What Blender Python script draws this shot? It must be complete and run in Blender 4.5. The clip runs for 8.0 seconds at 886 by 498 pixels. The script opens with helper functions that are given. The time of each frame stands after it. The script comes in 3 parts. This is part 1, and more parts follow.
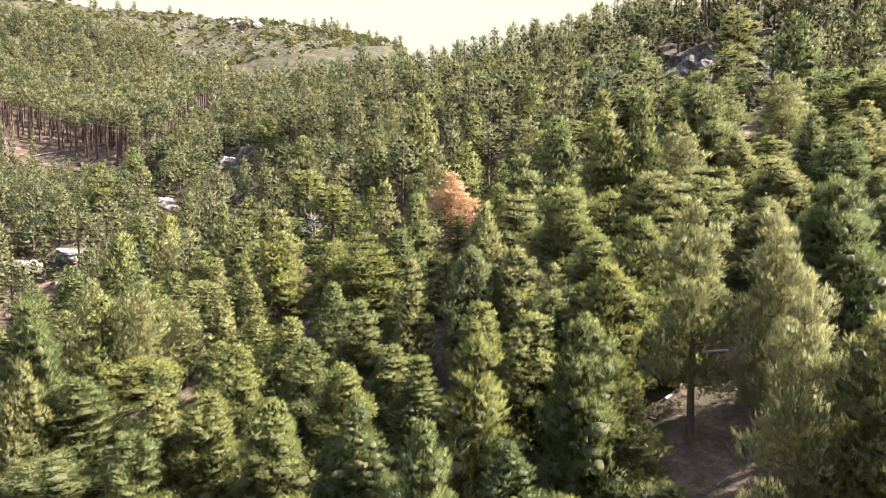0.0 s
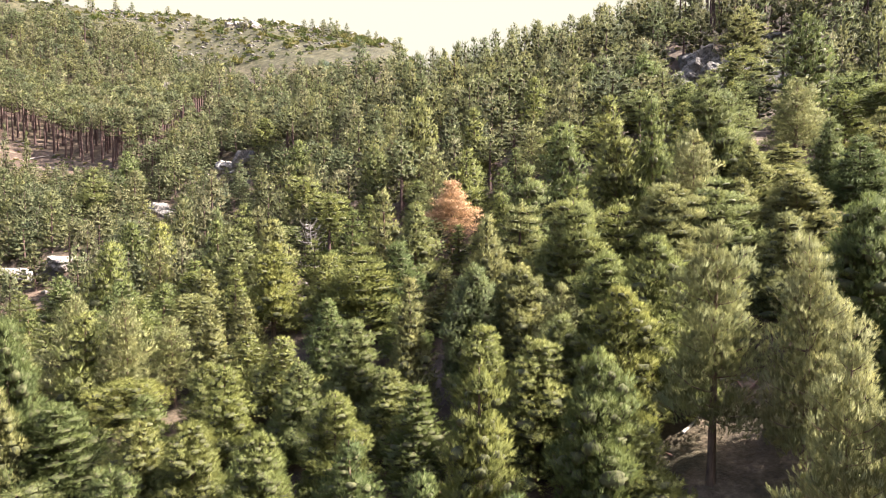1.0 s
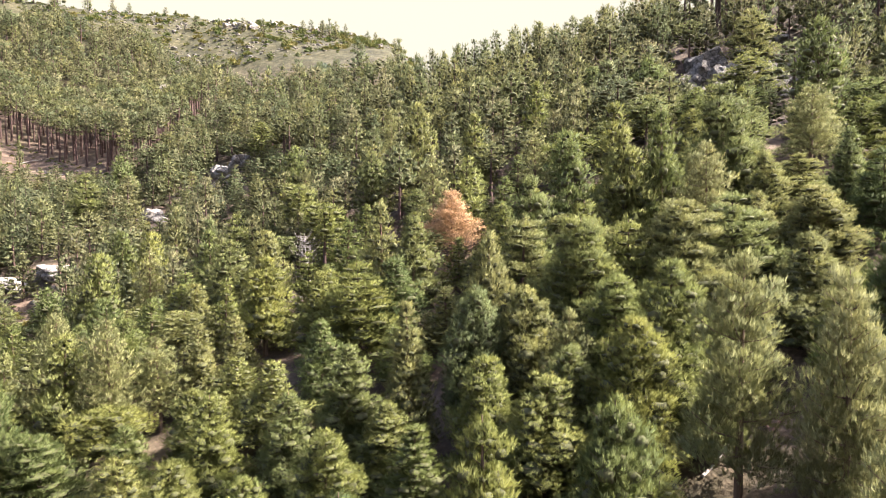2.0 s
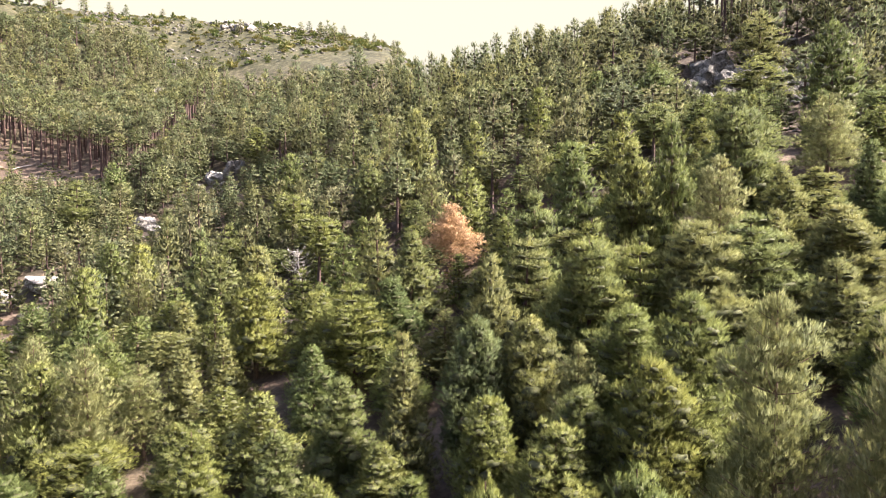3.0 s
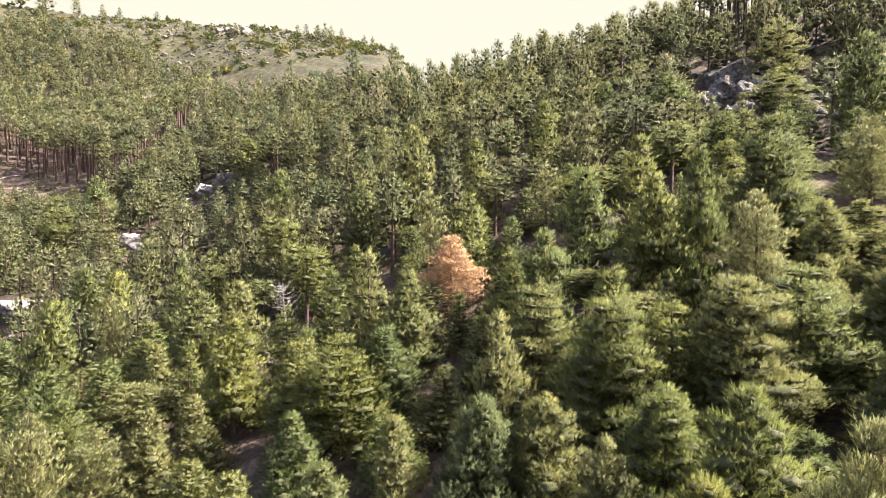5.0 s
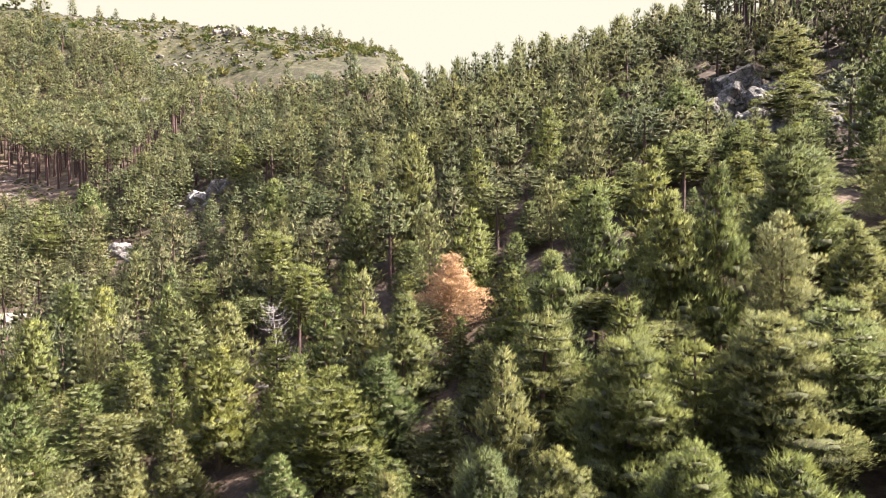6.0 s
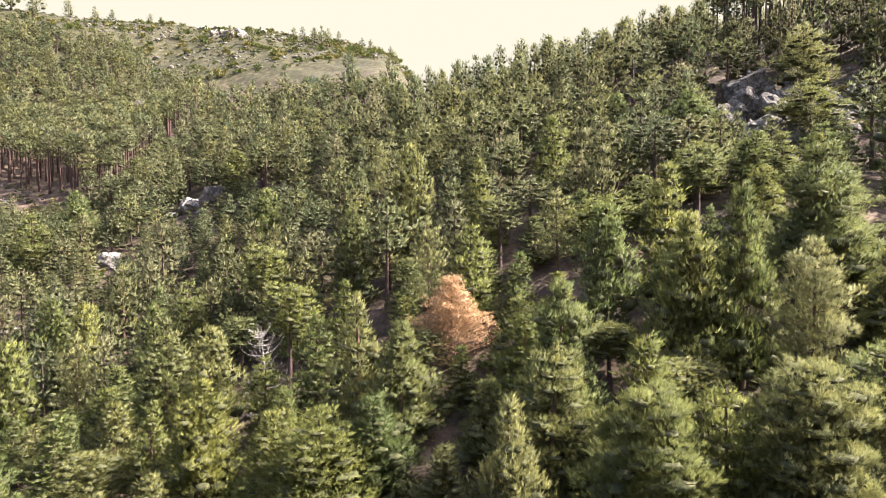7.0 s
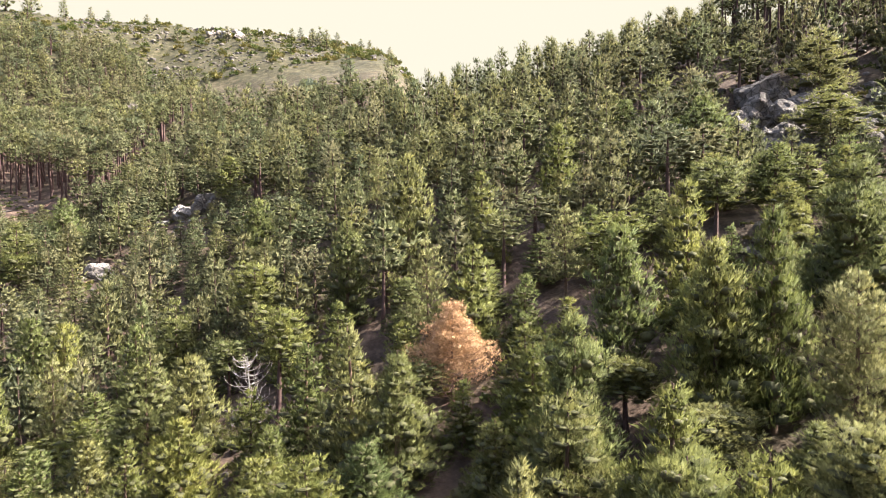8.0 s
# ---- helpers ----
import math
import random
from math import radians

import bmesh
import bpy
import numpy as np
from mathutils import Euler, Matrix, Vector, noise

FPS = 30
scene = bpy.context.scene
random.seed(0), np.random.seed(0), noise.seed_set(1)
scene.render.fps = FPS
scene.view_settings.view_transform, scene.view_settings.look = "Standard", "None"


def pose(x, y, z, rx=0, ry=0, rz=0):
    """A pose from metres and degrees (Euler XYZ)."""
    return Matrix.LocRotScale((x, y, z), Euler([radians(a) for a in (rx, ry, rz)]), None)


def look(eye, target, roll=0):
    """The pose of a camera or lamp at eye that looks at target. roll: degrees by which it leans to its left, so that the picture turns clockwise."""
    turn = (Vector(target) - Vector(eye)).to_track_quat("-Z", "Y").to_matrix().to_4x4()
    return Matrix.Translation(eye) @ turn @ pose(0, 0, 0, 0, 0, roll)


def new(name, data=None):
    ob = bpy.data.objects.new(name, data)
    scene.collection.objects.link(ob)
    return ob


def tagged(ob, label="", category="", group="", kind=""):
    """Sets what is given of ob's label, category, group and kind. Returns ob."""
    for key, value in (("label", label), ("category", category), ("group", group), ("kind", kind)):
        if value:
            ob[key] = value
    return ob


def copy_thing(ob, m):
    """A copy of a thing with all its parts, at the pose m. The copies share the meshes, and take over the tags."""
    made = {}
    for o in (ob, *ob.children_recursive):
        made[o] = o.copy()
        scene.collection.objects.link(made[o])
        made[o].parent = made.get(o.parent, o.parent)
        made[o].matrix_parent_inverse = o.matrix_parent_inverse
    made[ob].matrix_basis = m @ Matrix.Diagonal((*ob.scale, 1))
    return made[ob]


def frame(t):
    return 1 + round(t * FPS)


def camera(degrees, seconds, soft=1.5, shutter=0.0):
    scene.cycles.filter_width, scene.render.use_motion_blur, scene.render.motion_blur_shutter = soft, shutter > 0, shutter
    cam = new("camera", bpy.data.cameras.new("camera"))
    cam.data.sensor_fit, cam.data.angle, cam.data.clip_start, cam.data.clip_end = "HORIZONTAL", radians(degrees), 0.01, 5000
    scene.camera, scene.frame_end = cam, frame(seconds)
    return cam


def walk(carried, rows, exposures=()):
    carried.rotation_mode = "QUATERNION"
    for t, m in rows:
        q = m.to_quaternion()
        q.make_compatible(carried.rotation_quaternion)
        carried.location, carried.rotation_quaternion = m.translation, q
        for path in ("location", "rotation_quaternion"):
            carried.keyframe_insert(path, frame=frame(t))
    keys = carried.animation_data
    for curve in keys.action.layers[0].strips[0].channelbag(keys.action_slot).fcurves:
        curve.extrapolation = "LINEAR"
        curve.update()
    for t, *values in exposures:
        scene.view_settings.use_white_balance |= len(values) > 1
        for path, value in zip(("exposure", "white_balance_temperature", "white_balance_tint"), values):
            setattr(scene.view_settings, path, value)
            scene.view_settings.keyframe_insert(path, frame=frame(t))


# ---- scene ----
cam = camera(70.1, 8.0, soft=1.0)
METRES, EYE, TILT, LEAN, TURN = 28.0, 20.0, -3.0, 0.0, 0.0
ROWS = [
    (0.0, 0.0, 0.0, 0.0, -0.0, 0.0, 0.0),
    (0.5, -0.0004, 0.0451, 0.021, 0.0, 0.02, 0.02),
    (1.0, -0.0003, 0.092, 0.0427, 0.01, 0.03, 0.03),
    (1.5, 0.0004, 0.1407, 0.0657, 0.02, 0.03, 0.05),
    (3.0, 0.0038, 0.2921, 0.1496, 0.01, 0.05, 0.17),
    (3.5, 0.005, 0.3437, 0.1784, 0.01, 0.07, 0.21),
    (4.0, 0.0054, 0.3956, 0.2075, 0.01, 0.07, 0.23),
    (4.5, 0.0064, 0.4497, 0.2369, 0.01, 0.08, 0.24),
    (6.0, 0.008, 0.6253, 0.3267, -0.02, 0.12, 0.28),
    (6.5, 0.0081, 0.6878, 0.3573, -0.03, 0.13, 0.28),
    (7.0, 0.0084, 0.7526, 0.3886, -0.03, 0.13, 0.28),
    (7.5, 0.0089, 0.8214, 0.4209, -0.03, 0.12, 0.3),
    (8.0, 0.0089, 0.8909, 0.4531, -0.03, 0.13, 0.3),
]
walk(cam, [(t, pose(0, 0, EYE, TILT, LEAN, TURN) @ pose(METRES * x, METRES * y, METRES * z, 90 + pitch, roll, yaw)) for t, x, y, z, yaw, pitch, roll in ROWS],
     exposures=[(0.0, 2.88, 6800, 13), (8.0, 2.74, 6800, 13)])

# world, sun and exposure
SUN_AZ, SUN_EL = 84.0, 46.0      # degrees clockwise from straight ahead, and above level
world = bpy.data.worlds.new("sky")
scene.world = world
world.use_nodes = True
wn = world.node_tree
sky = wn.nodes.new("ShaderNodeTexSky")
sky.sky_type = "NISHITA"
sky.sun_disc = False
sky.sun_elevation, sky.sun_rotation = radians(SUN_EL), radians(SUN_AZ)
sky.altitude, sky.air_density, sky.dust_density, sky.ozone_density = 300, 1.0, 5.0, 0.6
wn.links.new(sky.outputs[0], wn.nodes["Background"].inputs[0])
wn.nodes["Background"].inputs[1].default_value = 0.12
sun_data = bpy.data.lights.new("sun", "SUN")
sun_data.energy, sun_data.angle, sun_data.color = 5.0, radians(0.5), (1.0, 0.94, 0.84)
sun = new("sun", sun_data)
sun_way = Vector((math.sin(radians(SUN_AZ)) * math.cos(radians(SUN_EL)),
                  math.cos(radians(SUN_AZ)) * math.cos(radians(SUN_EL)), math.sin(radians(SUN_EL))))
sun.matrix_world = look(sun_way * 300, (0, 0, 0))


# bright haze low in the sky, far behind all the hills
def haze_ring(radius, low, high, steps=96):
    bm = bmesh.new()
    rows = []
    for z in (low, high):
        rows.append([bm.verts.new((radius * math.cos(i / steps * 2 * math.pi), radius * math.sin(i / steps * 2 * math.pi), z)) for i in range(steps)])
    for i in range(steps):
        bm.faces.new((rows[0][i], rows[0][(i + 1) % steps], rows[1][(i + 1) % steps], rows[1][i]))
    me = bpy.data.meshes.new("backdrop")
    bm.to_mesh(me)
    bm.free()
    mat = bpy.data.materials.new("hazy_sky")
    mat.use_nodes = True
    mat.node_tree.nodes.remove(mat.node_tree.nodes["Principled BSDF"])
    glow = mat.node_tree.nodes.new("ShaderNodeEmission")
    glow.inputs["Color"].default_value = (1.0, 0.975, 0.83, 1)
    glow.inputs["Strength"].default_value = 0.148
    mat.node_tree.links.new(glow.outputs[0], mat.node_tree.nodes["Material Output"].inputs[0])
    me.materials.append(mat)
    return me


tagged(new("backdrop", haze_ring(2300, -60, 1150)), "creamy white hazy sky above the hills", "sky", kind="structure")


# materials
class Nodes:
    """A small helper to write a node material."""

    def __init__(self, name, roughness=0.8):
        self.mat = bpy.data.materials.new(name)
        self.mat.use_nodes = True
        self.tree = self.mat.node_tree
        self.out = self.tree.nodes["Material Output"]
        self.bsdf = self.tree.nodes["Principled BSDF"]
        self.bsdf.inputs["Roughness"].default_value = roughness
        self.bsdf.inputs["Specular IOR Level"].default_value = 0.25

    def add(self, kind, **values):
        node = self.tree.nodes.new(kind)
        for key, value in values.items():
            node.inputs[key].default_value = value
        return node

    def link(self, a, b):
        self.tree.links.new(a, b)

    def coords(self):
        return self.add("ShaderNodeTexCoord").outputs["Object"]

    def noise(self, scale, detail=4.0, where=None, stretch=None, rough=0.6):
        n = self.add("ShaderNodeTexNoise", Scale=scale, Detail=detail, Roughness=rough)
        where = where or self.coords()
        if stretch:
            m = self.add("ShaderNodeMapping", Scale=stretch)
            self.link(where, m.inputs[0])
            where = m.outputs[0]
        self.link(where, n.inputs["Vector"])
        return n.outputs["Fac"]

    def ramp(self, fac, stops):
        r = self.add("ShaderNodeValToRGB")
        while len(r.color_ramp.elements) < len(stops):
            r.color_ramp.elements.new(0.5)
        for e, (p, c) in zip(r.color_ramp.elements, stops):
            e.position, e.color = p, (*c, 1) if len(c) == 3 else c
        self.link(fac, r.inputs[0])
        return r.outputs[0]

    def mix(self, fac, a, b, how="MIX"):
        m = self.tree.nodes.new("ShaderNodeMix")
        m.data_type, m.blend_type = "RGBA", how
        for sock, v in ((m.inputs[0], fac), (m.inputs[6], a), (m.inputs[7], b)):
            if isinstance(v, bpy.types.NodeSocket):
                self.link(v, sock)
            else:
                sock.default_value = v if isinstance(v, float) else (*v, 1)
        return m.outputs[2]

    def bump(self, fac, strength, distance):
        b = self.add("ShaderNodeBump", Strength=strength, Distance=distance)
        self.link(fac, b.inputs["Height"])
        self.link(b.outputs[0], self.bsdf.inputs["Normal"])


def needle_material(name, stops, glow=0.35, per_tree="object"):
    """Needles: each tree has its own tone, each spray its own shade of it, and light shines through."""
    n = Nodes(name, 0.75)
    n.bsdf.inputs["Specular IOR Level"].default_value = 0.12
    if per_tree == "object":
        tone = n.add("ShaderNodeObjectInfo").outputs["Random"]
    else:
        a = n.add("ShaderNodeAttribute")
        a.attribute_name = "tone"
        tone = a.outputs["Fac"]
    base = n.ramp(tone, stops)
    island = n.add("ShaderNodeNewGeometry").outputs["Random Per Island"]
    var = n.ramp(island, [(0, (0.72, 0.74, 0.72)), (0.6, (1, 1, 1)), (1, (1.10, 1.09, 1.03))])
    col = n.mix(1.0, base, var, "MULTIPLY")
    patch = n.ramp(n.noise(0.9, 2.0), [(0.3, (0.82, 0.87, 0.92)), (0.7, (1.13, 1.08, 0.95))])
    col = n.mix(1.0, col, patch, "MULTIPLY")
    fine = n.noise(22.0, 2.0, stretch=(1, 1, 0.35))
    col = n.mix(1.0, col, n.ramp(fine, [(0.3, (0.85, 0.86, 0.85)), (0.7, (1.08, 1.07, 1.04))]), "MULTIPLY")
    n.link(col, n.bsdf.inputs["Base Color"])
    t = n.add("ShaderNodeBsdfTranslucent")
    n.link(n.mix(1.0, col, (1.0, 1.0, 0.95), "MULTIPLY"), t.inputs[0])
    m = n.add("ShaderNodeMixShader", Fac=glow)
    n.link(n.bsdf.outputs[0], m.inputs[1])
    n.link(t.outputs[0], m.inputs[2])
    n.link(m.outputs[0], n.out.inputs[0])
    return n.mat


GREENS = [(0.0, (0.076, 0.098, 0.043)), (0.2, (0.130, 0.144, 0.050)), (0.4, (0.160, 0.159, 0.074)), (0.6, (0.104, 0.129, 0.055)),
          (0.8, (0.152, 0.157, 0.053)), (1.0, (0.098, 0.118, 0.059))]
needles = needle_material("pine_needles", GREENS, 0.46)
needles_pale = needle_material("pale_pine_needles", [(0, (0.155, 0.162, 0.078)), (1, (0.185, 0.184, 0.095))], 0.4)
needles_yellow = needle_material("yellowish_pine_needles", [(0, (0.140, 0.154, 0.058)), (1, (0.164, 0.168, 0.066))], 0.4)
# far greens with less red and green, more blue: aerial haze mixed into colour
needles_far_hazed = needle_material("hazed_far_pine_needles", [(p, (r * 0.93, g * 0.89, b * 1.20)) for p, (r, g, b) in GREENS], 0.46, "tone")
needles_dead = needle_material("dead_orange_needles", [(0, (0.36, 0.225, 0.145)), (1, (0.36, 0.225, 0.145))], 0.3)
leaves_grey = needle_material("grey_green_leaves", [(0, (0.12, 0.15, 0.12)), (1, (0.16, 0.18, 0.14))], 0.25)
scrub_green = needle_material("scrub_leaves", [(0, (0.06, 0.085, 0.03)), (0.5, (0.11, 0.12, 0.045)), (1, (0.15, 0.13, 0.05))], 0.25, "tone")


def bark_material(name, low, high):
    n = Nodes(name, 0.9)
    f = n.noise(7.0, 5.0, stretch=(1, 1, 0.25))
    n.link(n.ramp(f, [(0.3, low), (0.7, high)]), n.bsdf.inputs["Base Color"])
    n.bump(f, 0.8, 0.05)
    return n.mat


bark = bark_material("pine_bark", (0.036, 0.025, 0.020), (0.125, 0.082, 0.060))
# reddish bark, darkened so its colour carries the canopy shade of the stand
bark_red_shaded = bark_material("shaded_red_pine_bark", (0.028, 0.018, 0.018), (0.080, 0.047, 0.043))
bark_dead = bark_material("bleached_dead_wood", (0.13, 0.115, 0.115), (0.30, 0.275, 0.27))
# dark tone for crown hearts: twigs with the crown's inner shade painted in
shaded_twigs = bark_material("shaded_inner_twigs", (0.030, 0.032, 0.015), (0.066, 0.068, 0.031))
bark_brown = bark_material("brown_dead_twigs", (0.065, 0.040, 0.036), (0.17, 0.10, 0.082))


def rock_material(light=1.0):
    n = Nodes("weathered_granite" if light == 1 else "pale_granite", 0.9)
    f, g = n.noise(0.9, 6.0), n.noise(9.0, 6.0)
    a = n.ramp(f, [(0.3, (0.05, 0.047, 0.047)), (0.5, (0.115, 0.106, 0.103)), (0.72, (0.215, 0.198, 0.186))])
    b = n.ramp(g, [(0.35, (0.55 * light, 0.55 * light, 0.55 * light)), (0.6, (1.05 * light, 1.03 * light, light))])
    n.link(n.mix(1.0, a, b, "MULTIPLY"), n.bsdf.inputs["Base Color"])
    crack = n.add("ShaderNodeTexVoronoi", Scale=0.75)
    crack.feature = "DISTANCE_TO_EDGE"
    n.link(n.coords(), crack.inputs["Vector"])
    seam = n.ramp(crack.outputs["Distance"], [(0.0, (0.25, 0.24, 0.23)), (0.06, (1, 1, 1))])
    n.link(n.mix(1.0, n.mix(1.0, a, b, "MULTIPLY"), seam, "MULTIPLY"), n.bsdf.inputs["Base Color"])
    n.bump(g, 0.9, 0.2)
    return n.mat


def ground_material():
    """Needle litter in the woods; dry grass and bare granite soil on the open hill."""
    n = Nodes("forest_floor", 0.95)
    wide, fine, mid = n.noise(0.06, 5.0), n.noise(3.0, 8.0), n.noise(0.45, 6.0)
    litter = n.ramp(mid, [(0.3, (0.024, 0.017, 0.013)), (0.5, (0.052, 0.036, 0.028)), (0.68, (0.115, 0.082, 0.066))])
    grass = n.ramp(mid, [(0.34, (0.012, 0.013, 0.005)), (0.5, (0.029, 0.028, 0.012)), (0.66, (0.064, 0.055, 0.033))])
    sep = n.add("ShaderNodeSeparateXYZ")
    n.link(n.coords(), sep.inputs[0])
    height = n.add("ShaderNodeMapRange")
    for key, v in (("From Min", 62.0), ("From Max", 84.0)):
        height.inputs[key].default_value = v
    n.link(sep.outputs["Z"], height.inputs[0])
    patch = n.ramp(wide, [(0.48, (0, 0, 0)), (0.62, (0.6, 0.6, 0.6))])
    both = n.mix(1.0, patch, height.outputs[0], "LIGHTEN")
    col = n.mix(both, litter, grass)
    speck = n.ramp(fine, [(0.3, (0.6, 0.6, 0.6)), (0.65, (1.25, 1.22, 1.18))])
    n.link(n.mix(1.0, col, speck, "MULTIPLY"), n.bsdf.inputs["Base Color"])
    n.bump(fine, 0.9, 0.15)
    return n.mat


granite, floor_mat = rock_material(), ground_material()
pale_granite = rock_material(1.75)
twig_grey = bark_material("grey_violet_twigs", (0.16, 0.135, 0.14), (0.30, 0.265, 0.27))


# the lie of the land
def smooth(a, b, v):
    t = np.clip((v - a) / (b - a), 0, 1)
    return t * t * (3 - 2 * t)


def land(x, y):
    """Height of the ground: a valley that climbs ahead, a steep flank to its right, a bare hill far to the left."""
    x, y = np.asarray(x, float), np.asarray(y, float)
    u, v = np.clip(x, -120, 62) / 100, np.clip(y, -10, 345) / 100
    z = (-2.2 + 13.5 * v + 19.1 * v**2 - 4.1 * v**3 + u * (26.7 + 16.5 * v - 10.5 * v**2)
         + u**2 * (14.9 - 20.4 * v) - 19.7 * u**3)
    z = z + 0.22 * np.maximum(-120 - x, 0) + 0.42 * np.maximum(x - 62, 0) * smooth(400, 150, x)
    z = z + 11.0 * np.exp(-((x - 68) / 36) ** 2 - ((y - 142) / 30) ** 2)
    z = z - 4.0 * np.exp(-((x + 39) / 15) ** 2 - ((y - 92) / 14) ** 2) + 2.6 * np.exp(-((x - 30) / 12) ** 2 - ((y - 80) / 12) ** 2)
    z = z + 21.0 * smooth(225, 350, y) * smooth(-10, -110, x)
    z = z - (6.0 * np.exp(-((x + 85) / 38) ** 2) + 14.0 * smooth(-125, -200, x)) * smooth(265, 340, y)
    crest = 152 + 0.35 * np.clip(x, -20, 60)
    z = z - smooth(-0.095, 0.04, x / np.maximum(y, 1)) * 34.0 * (1 - np.exp(-np.maximum(y - crest, 0) / 45))
    z = z - 0.35 * np.maximum(y - 352, 0) * smooth(-5, -25, x) * smooth(1500, 500, y)
    far = np.hypot(x, y - 120)
    rough = 0.5 * np.sin(x * 0.31 + 1.3 * np.sin(y * 0.17)) * np.sin(y * 0.27 + x * 0.11) + 0.9 * np.sin(x * 0.071 + 0.6) * np.sin(y * 0.083 + x * 0.03)
    z = z + rough * smooth(25, 60, y) + 2.2 * smooth(250, 310, y) * np.sin(x * 0.06 + 0.5) * np.cos(y * 0.045 + x * 0.02)
    return z * (1 - smooth(450, 1100, far)) + 20 * smooth(450, 1100, far)


def mesh_from(name, verts, faces, mat, smooth_shade=False, normals=None, inner=None):
    """A mesh of triangles or quads from arrays; normals: of the vertices, where blades of a spray shade as one body."""
    verts, faces = np.asarray(verts, np.float32), np.asarray(faces, np.int32)
    me = bpy.data.meshes.new(name)
    k = faces.shape[1]
    me.vertices.add(len(verts))
    me.vertices.foreach_set("co", verts.ravel())
    me.loops.add(faces.size)
    me.loops.foreach_set("vertex_index", faces.ravel())
    me.polygons.add(len(faces))
    me.polygons.foreach_set("loop_start", np.arange(0, faces.size, k, dtype=np.int32))
    if smooth_shade:
        me.polygons.foreach_set("use_smooth", np.ones(len(faces), bool))
    me.update(calc_edges=True)
    if normals is not None:
        me.attributes.new("custom_normal", "FLOAT_VECTOR", "POINT").data.foreach_set("vector", np.asarray(normals, np.float32).ravel())
    me.materials.append(mat)
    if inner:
        # the hearts inside the crown take a darker material, inner shade put into colour
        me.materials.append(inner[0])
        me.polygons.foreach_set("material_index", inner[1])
    return me


def part(name, me, parent, label=""):
    ob = new(name, me)
    ob.parent = parent
    return tagged(ob, label) if label else ob


def graded(a, b, step, out, reach):
    """Positions at even steps from a to b, then wider and wider to the reach on both sides."""
    mid = list(np.arange(a, b + step, step))
    ext, d = [], step
    while not ext or ext[-1] < reach:
        d *= out
        ext.append((ext[-1] if ext else 0) + d)
    return np.array([mid[0] - e for e in ext[::-1]] + mid + [mid[-1] + e for e in ext])


gx, gy = graded(-230, 130, 2.0, 1.25, 2500), graded(-20, 380, 2.0, 1.25, 2500)
GX, GY = np.meshgrid(gx, gy)
gv = np.stack([GX, GY, land(GX, GY)], -1).reshape(-1, 3)
w, h = len(gx), len(gy)
ii = (np.arange(h - 1)[:, None] * w + np.arange(w - 1)[None]).ravel()
ground = new("ground", mesh_from("ground", gv, np.stack([ii, ii + 1, ii + w + 1, ii + w], -1), floor_mat, True))
tagged(ground, "steep valley floor of pinkish needle litter and dry grass", "ground", kind="structure")


# trees
def tubes(paths, sides=4):
    """Tapered tubes along paths of (points, radii), as one set of arrays."""
    verts, faces, base = [], [], 0
    ang = np.arange(sides) / sides * 2 * np.pi
    for pts, rad in paths:
        pts = np.asarray(pts, float)
        d = np.gradient(pts, axis=0)
        d /= np.linalg.norm(d, axis=1, keepdims=True) + 1e-9
        ref = np.where(np.abs(d[:, 2:3]) > 0.9, [[1.0, 0, 0]], [[0, 0, 1.0]])
        a = np.cross(d, ref)
        a /= np.linalg.norm(a, axis=1, keepdims=True)
        b = np.cross(d, a)
        ring = pts[:, None] + np.asarray(rad)[:, None, None] * (np.cos(ang)[None, :, None] * a[:, None] + np.sin(ang)[None, :, None] * b[:, None])
        verts.append(ring.reshape(-1, 3))
        for i in range(len(pts) - 1):
            for k in range(sides):
                faces.append((base + i * sides + k, base + i * sides + (k + 1) % sides, base + (i + 1) * sides + (k + 1) % sides, base + (i + 1) * sides + k))
        base += len(pts) * sides
    return np.concatenate(verts), np.array(faces)


def sprays(rng, pos, axis, reach, face, blades, length, width, splay=0.5):
    """Tufts of narrow pointed needle blades that slant forward along each shoot."""
    m = len(pos) * blades
    ax = np.repeat(axis, blades, 0)
    far = np.repeat(reach, blades)[:, None]
    t = rng.uniform(0, 1, (m, 1))
    ring = np.cross(ax, rng.normal(0, 1, (m, 3)))
    ring /= np.linalg.norm(ring, axis=1, keepdims=True) + 1e-9
    p = np.repeat(pos, blades, 0) + far * (ax * t + ring * 0.3 * (1.1 - t))
    d = ax + ring * splay * (1.2 - 0.7 * t) + rng.normal(0, 0.08, (m, 3))
    d /= np.linalg.norm(d, axis=1, keepdims=True)
    lie = ring * 0.30 + np.repeat(face, blades, 0) * 0.90 + rng.normal(0, 0.1, (m, 3))
    lie /= np.linalg.norm(lie, axis=1, keepdims=True) + 1e-9
    s = np.cross(d, lie)
    s /= np.linalg.norm(s, axis=1, keepdims=True) + 1e-9
    ln = length * rng.uniform(0.6, 1.25, (m, 1))
    wd = width * rng.uniform(0.7, 1.3, (m, 1))
    v = np.stack([p - s * wd, p + s * wd, p + d * ln], 1).reshape(-1, 3)
    return v, np.arange(len(v)).reshape(-1, 3), np.repeat(lie, 3, 0)


def ball(level):
    """Corners and faces of a small sphere."""
    bm = bmesh.new()
    bmesh.ops.create_icosphere(bm, subdivisions=level, radius=1.0)
    bm.verts.ensure_lookup_table()
    v = np.array([c.co[:] for c in bm.verts])
    f = np.array([[c.index for c in q.verts] for q in bm.faces])
    bm.free()
    return v, f


